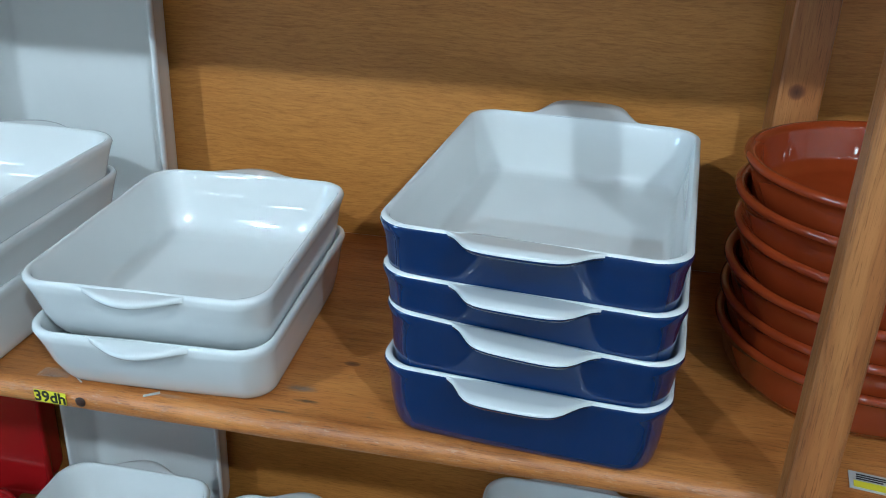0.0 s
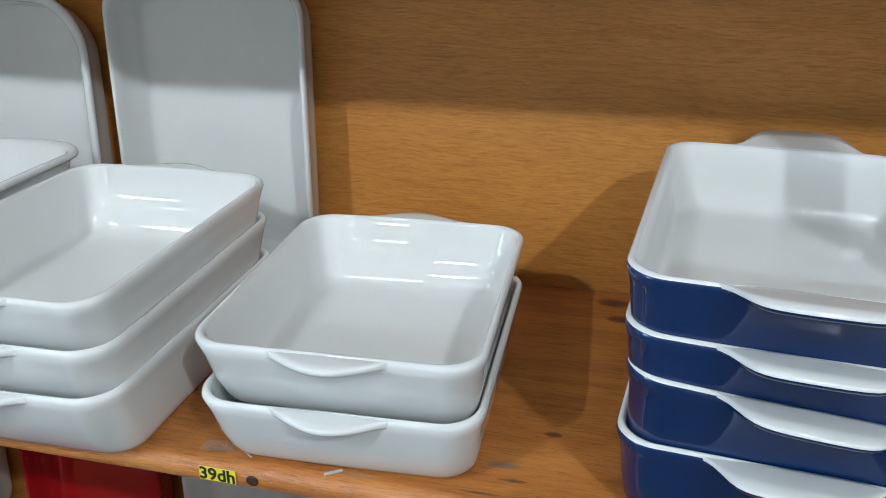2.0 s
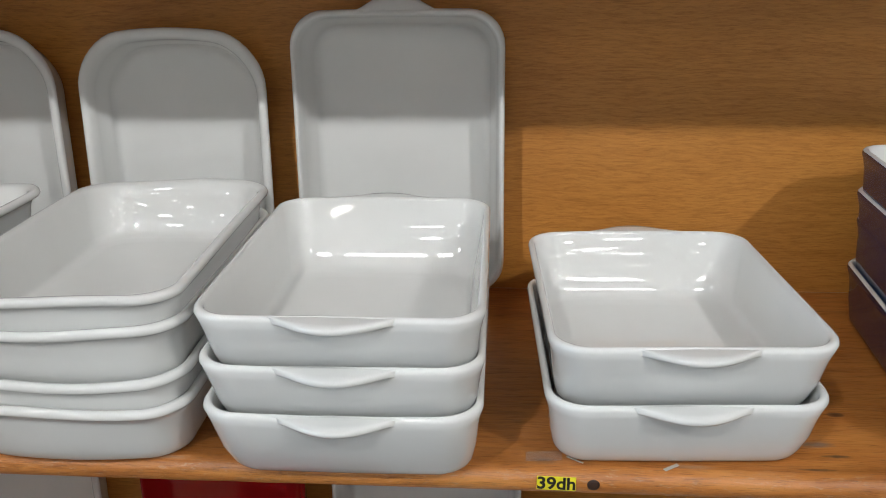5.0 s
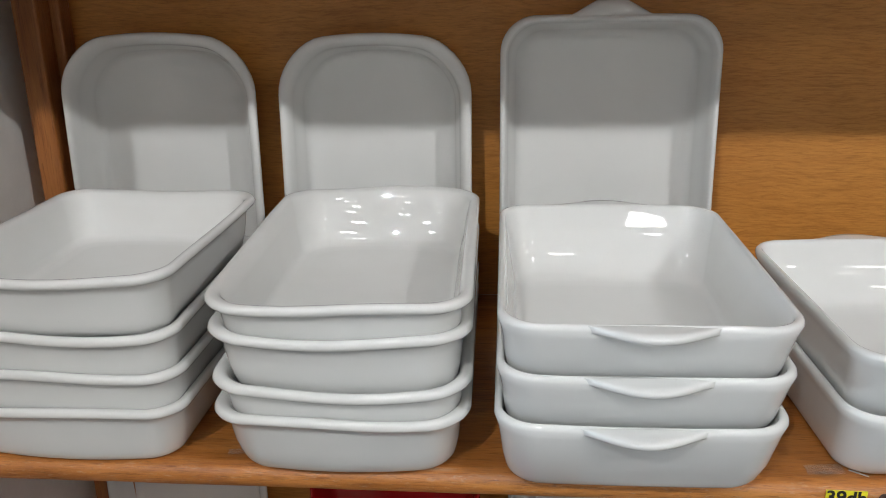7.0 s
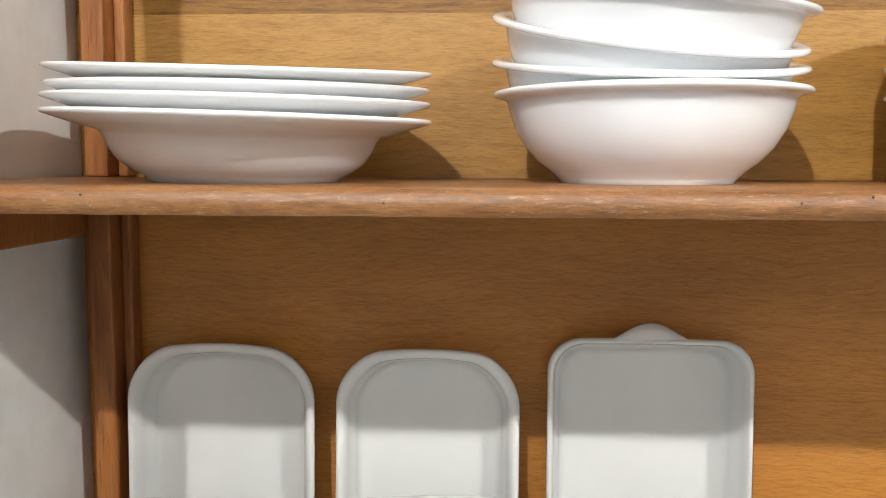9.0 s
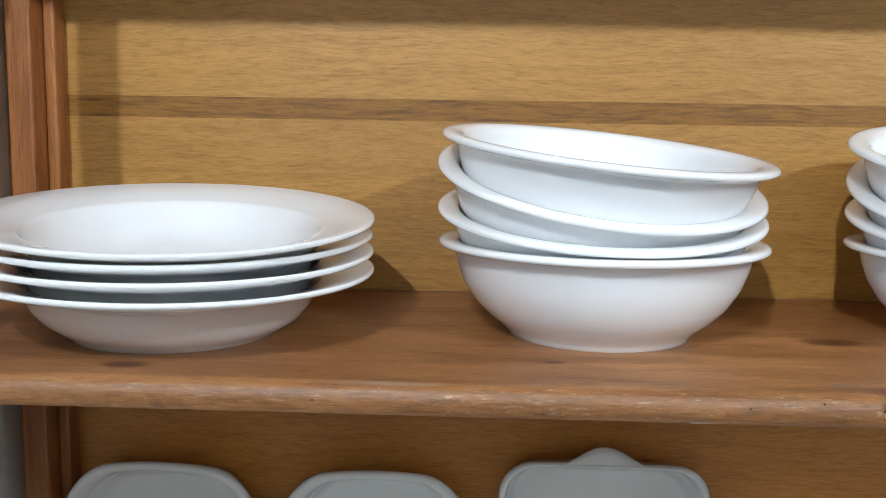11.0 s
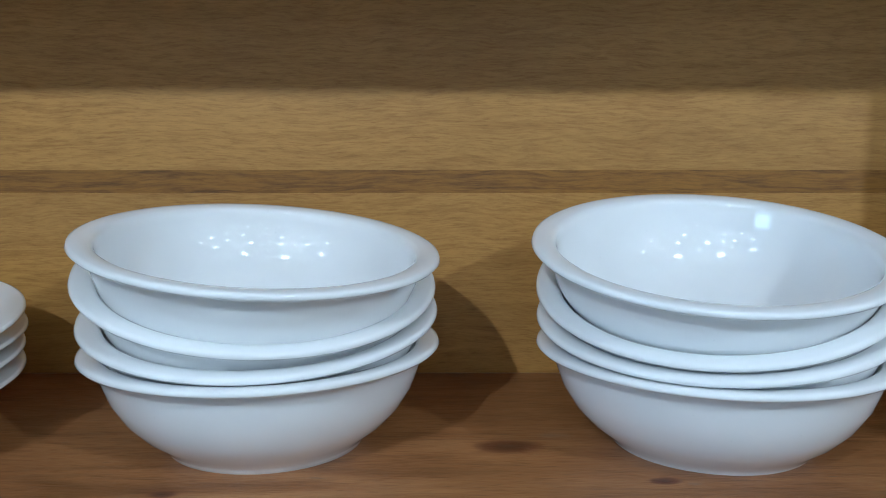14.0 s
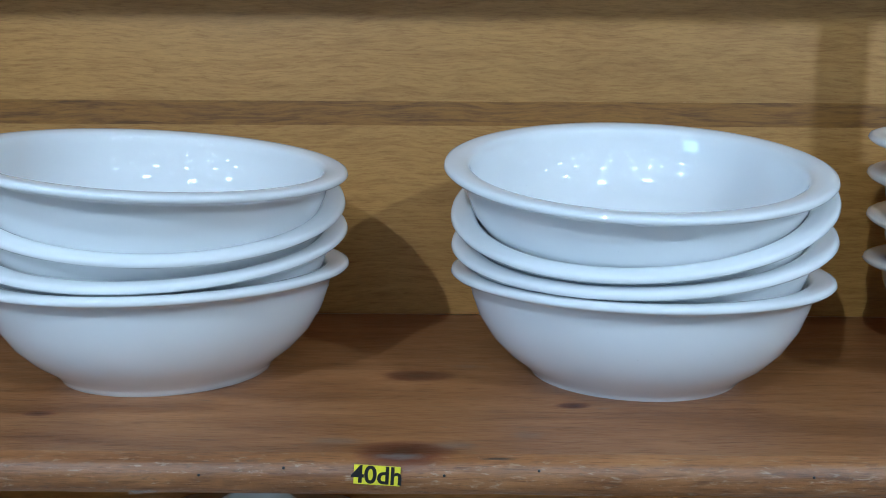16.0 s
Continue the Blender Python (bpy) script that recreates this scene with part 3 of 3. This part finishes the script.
# ---- terracotta dishes past the post ----
def terracotta_dish(m):
    e = thing("round_dish", m, "glazed terracotta round dish in a stack on the shelf", "dish", "stack of terracotta dishes")
    prof = [(0.06, 0.001), (0.098, 0.0), (0.106, 0.003), (0.112, 0.012), (0.1155, 0.030), (0.117, 0.0385), (0.1215, 0.0405), (0.1235, 0.0435), (0.1225, 0.0465), (0.119, 0.0475),
            (0.1145, 0.046), (0.1125, 0.041), (0.108, 0.018), (0.103, 0.009), (0.094, 0.0065), (0.03, 0.006)]
    part("body", lathe([(r * 0.955, z) for r, z in prof], 80), mat_terracotta, e)
    return e


for i, z in enumerate((0.0, 0.029, 0.059, 0.089, 0.118, 0.146)):
    terracotta_dish(pose(0.625 + 0.003 * math.sin(3 * i), 0.188 + 0.002 * math.cos(5 * i), 1.0 + z + 0.0003, 0.5 * math.sin(i), 0.6 * math.cos(2 * i)))
e = thing("price_sticker", pose(0.617, 0.19, 1.1533, 0, 0, 20), "small white price sticker inside the top terracotta dish", "sticker")
part("paper", box_bm(-0.008, 0.008, -0.005, 0.005, 0.0, 0.0004), mat_paper, e)
part("print", box_bm(-0.005, 0.005, -0.002, 0.001, 0.0005, 0.0007), mat_ink, e)


# ---- upper shelf: plates and bowls ----
def deep_plate(m):
    e = thing("deep_plate", m, "wide-rimmed white porcelain deep plate in a stack of four", "plate", "stack of plates")
    prof = [(0.06, 0.003), (0.077, 0.003), (0.0785, 0.0), (0.0815, 0.0), (0.0828, 0.0035), (0.093, 0.008), (0.104, 0.0165), (0.111, 0.0265), (0.1150, 0.0355), (0.119, 0.0392),
            (0.138, 0.0440), (0.159, 0.0505), (0.1618, 0.0525), (0.1612, 0.0545), (0.159, 0.0550), (0.138, 0.0490), (0.1188, 0.0447), (0.1172, 0.0438), (0.1150, 0.0410), (0.109, 0.032),
            (0.102, 0.0215), (0.091, 0.0128), (0.078, 0.0088), (0.05, 0.0075), (0.02, 0.0073)]
    part("body", lathe([(r * 0.975, z) for r, z in prof], 112), mat_porcelain, e)
    return e


for rx, ry, rz, nod, tilt in ((-0.5464, 0.1469, 1.5237, 1.7, 1.6), (-0.5472, 0.1496, 1.5373, 2.3, 1.3),
                              (-0.5490, 0.1592, 1.5484, 2.8, 0.9), (-0.5467, 0.1527, 1.5632, 5.2, 1.6)):
    deep_plate(pose(rx, ry, rz, nod, tilt) @ pose(0, 0, -0.0525))


def salad_bowl(m, group):
    e = thing("salad_bowl", m, "round white porcelain salad bowl with rolled rim, stacked", "bowl", group)
    prof = [(0.05, 0.004), (0.066, 0.004), (0.068, 0.0), (0.0725, 0.0), (0.0735, 0.0035), (0.0775, 0.0075), (0.0855, 0.0125), (0.0958, 0.0205), (0.1064, 0.0325), (0.1154, 0.048), (0.1208, 0.064), (0.1228, 0.0732),
            (0.1245, 0.0755), (0.1290, 0.0770), (0.1345, 0.0780), (0.1362, 0.0800), (0.1352, 0.0824), (0.1325, 0.0834), (0.1270, 0.0834), (0.1215, 0.0826), (0.1188, 0.0812), (0.1172, 0.0785), (0.1162, 0.073), (0.1142, 0.062),
            (0.1068, 0.0465), (0.096, 0.030), (0.081, 0.0170), (0.055, 0.0085), (0.02, 0.0075)]
    part("body", lathe([(r * (0.966 if r > 0.08 else 1), z * 0.94) for r, z in prof], 112), mat_porcelain, e)
    return e


RIM = 0.0752
# each bowl: the middle of its rim, its nod and its tilt
BOWLS = [(((-0.2068, 0.1789, 1.5445, 0.6, -0.2), (-0.2082, 0.1835, 1.5701, 9.2, 0.9),
           (-0.2090, 0.1803, 1.5975, 13.9, 5.6), (-0.2055, 0.1703, 1.6201, 6.3, 5.2)), "first stack of bowls"),
         (((0.1298, 0.1771, 1.5434, 0.9, -0.1), (0.1296, 0.1781, 1.5707, 9.2, -4.3),
           (0.1286, 0.1772, 1.5963, 16.4, -6.8), (0.1244, 0.1702, 1.6189, 11.8, -0.4)), "second stack of bowls"),
         (((0.437, 0.178, 1.5455, 0.5, 0.0), (0.437, 0.178, 1.573, 5.0, 1.0),
           (0.435, 0.178, 1.602, 7.0, 1.5), (0.432, 0.174, 1.626, 8.0, 2.5)), "third stack of bowls")]
for layers, group in BOWLS:
    for rx, ry, rz, nod, tilt in layers:
        salad_bowl(pose(rx, ry, rz, nod, tilt) @ pose(0, 0, -RIM), group)


# ---- tags and scraps ----
def written(text, size, parent, m):
    cu = bpy.data.curves.new("writing", "FONT")
    cu.body, cu.size, cu.align_x, cu.align_y, cu.extrude, cu.offset = text, size, "CENTER", "CENTER", 0.0001, size * 0.024
    tmp = bpy.data.objects.new("tmp", cu)
    scene.collection.objects.link(tmp)
    bpy.context.view_layer.update()
    me = bpy.data.meshes.new_from_object(tmp.evaluated_get(bpy.context.evaluated_depsgraph_get()))
    bpy.data.objects.remove(tmp)
    me.materials.clear()
    me.materials.append(mat_ink)
    ob = new("writing", me)
    ob.parent = parent
    ob.matrix_basis = m
    return tagged(ob, "black printed price " + text)


def price_tag(x, z, y, w, h, text, lean):
    e = thing("price_tag", pose(x, y, z, 0, lean, 0), "small yellow price tag reading " + text + " stuck on the shelf edge", "price tag")
    part("paper", box_bm(-w / 2, w / 2, -0.0004, 0.0004, -h / 2, h / 2), mat_yellow, e)
    written(text, h * 1.28, e, pose(0, -0.0006, -h * 0.02, 90))


price_tag(-0.0265, 0.9925, 0.0030, 0.0285, 0.0112, "39dh", 1.0)
price_tag(-0.0405, 1.4622, 0.0034, 0.0245, 0.0105, "40dh", 3.5)


def tape_scrap(m, w, l, label, material):
    bm = box_bm(-w / 2, w / 2, -l / 2, l / 2, 0, 0.0004)
    for v in bm.verts:
        v.co.x += 0.25 * l * math.sin(40 * v.co.y + v.co.x * 50)
    e = thing("tape_scrap", m, label, "tape")
    part("film", bm, material, e)


tape_scrap(pose(-0.477, 0.026, 1.0002, 0, 0, 10), 0.013, 0.007, "scrap of clear tape stuck on the shelf", mat_tape)
tape_scrap(pose(0.058, 0.016, 1.0002, 0, 0, 35), 0.013, 0.003, "pale torn tape scrap on the shelf edge", mat_paper)
tape_scrap(pose(-0.035, 0.026, 1.0002, 0, 0, 5), 0.024, 0.012, "cloudy old tape on the shelf edge", mat_tape)
tape_scrap(pose(-0.012, 0.022, 1.0003, 0, 0, -35), 0.014, 0.0012, "thin white tape edge on the shelf", mat_paper)
tape_scrap(pose(-0.165, 0.006, 1.4515, 12, 0, 12), 0.014, 0.005, "torn cloudy tape under the shelf edge", mat_tape)

e = thing("price_card", pose(0.616, 0.036, 1.0003, 0, 0, -8), "white and yellow printed price card lying on the shelf", "price card")
part("card", box_bm(-0.019, 0.019, -0.010, 0.010, 0.0, 0.0006), mat_paper, e)
part("band", box_bm(-0.016, 0.016, -0.008, -0.001, 0.0007, 0.0010), mat_yellow, e, "yellow printed band")
for k in range(3):
    part("print_bar", box_bm(-0.014, 0.004 + 0.003 * k, 0.001 + 0.0025 * k, 0.0022 + 0.0025 * k, 0.0007, 0.0010), mat_ink, e)
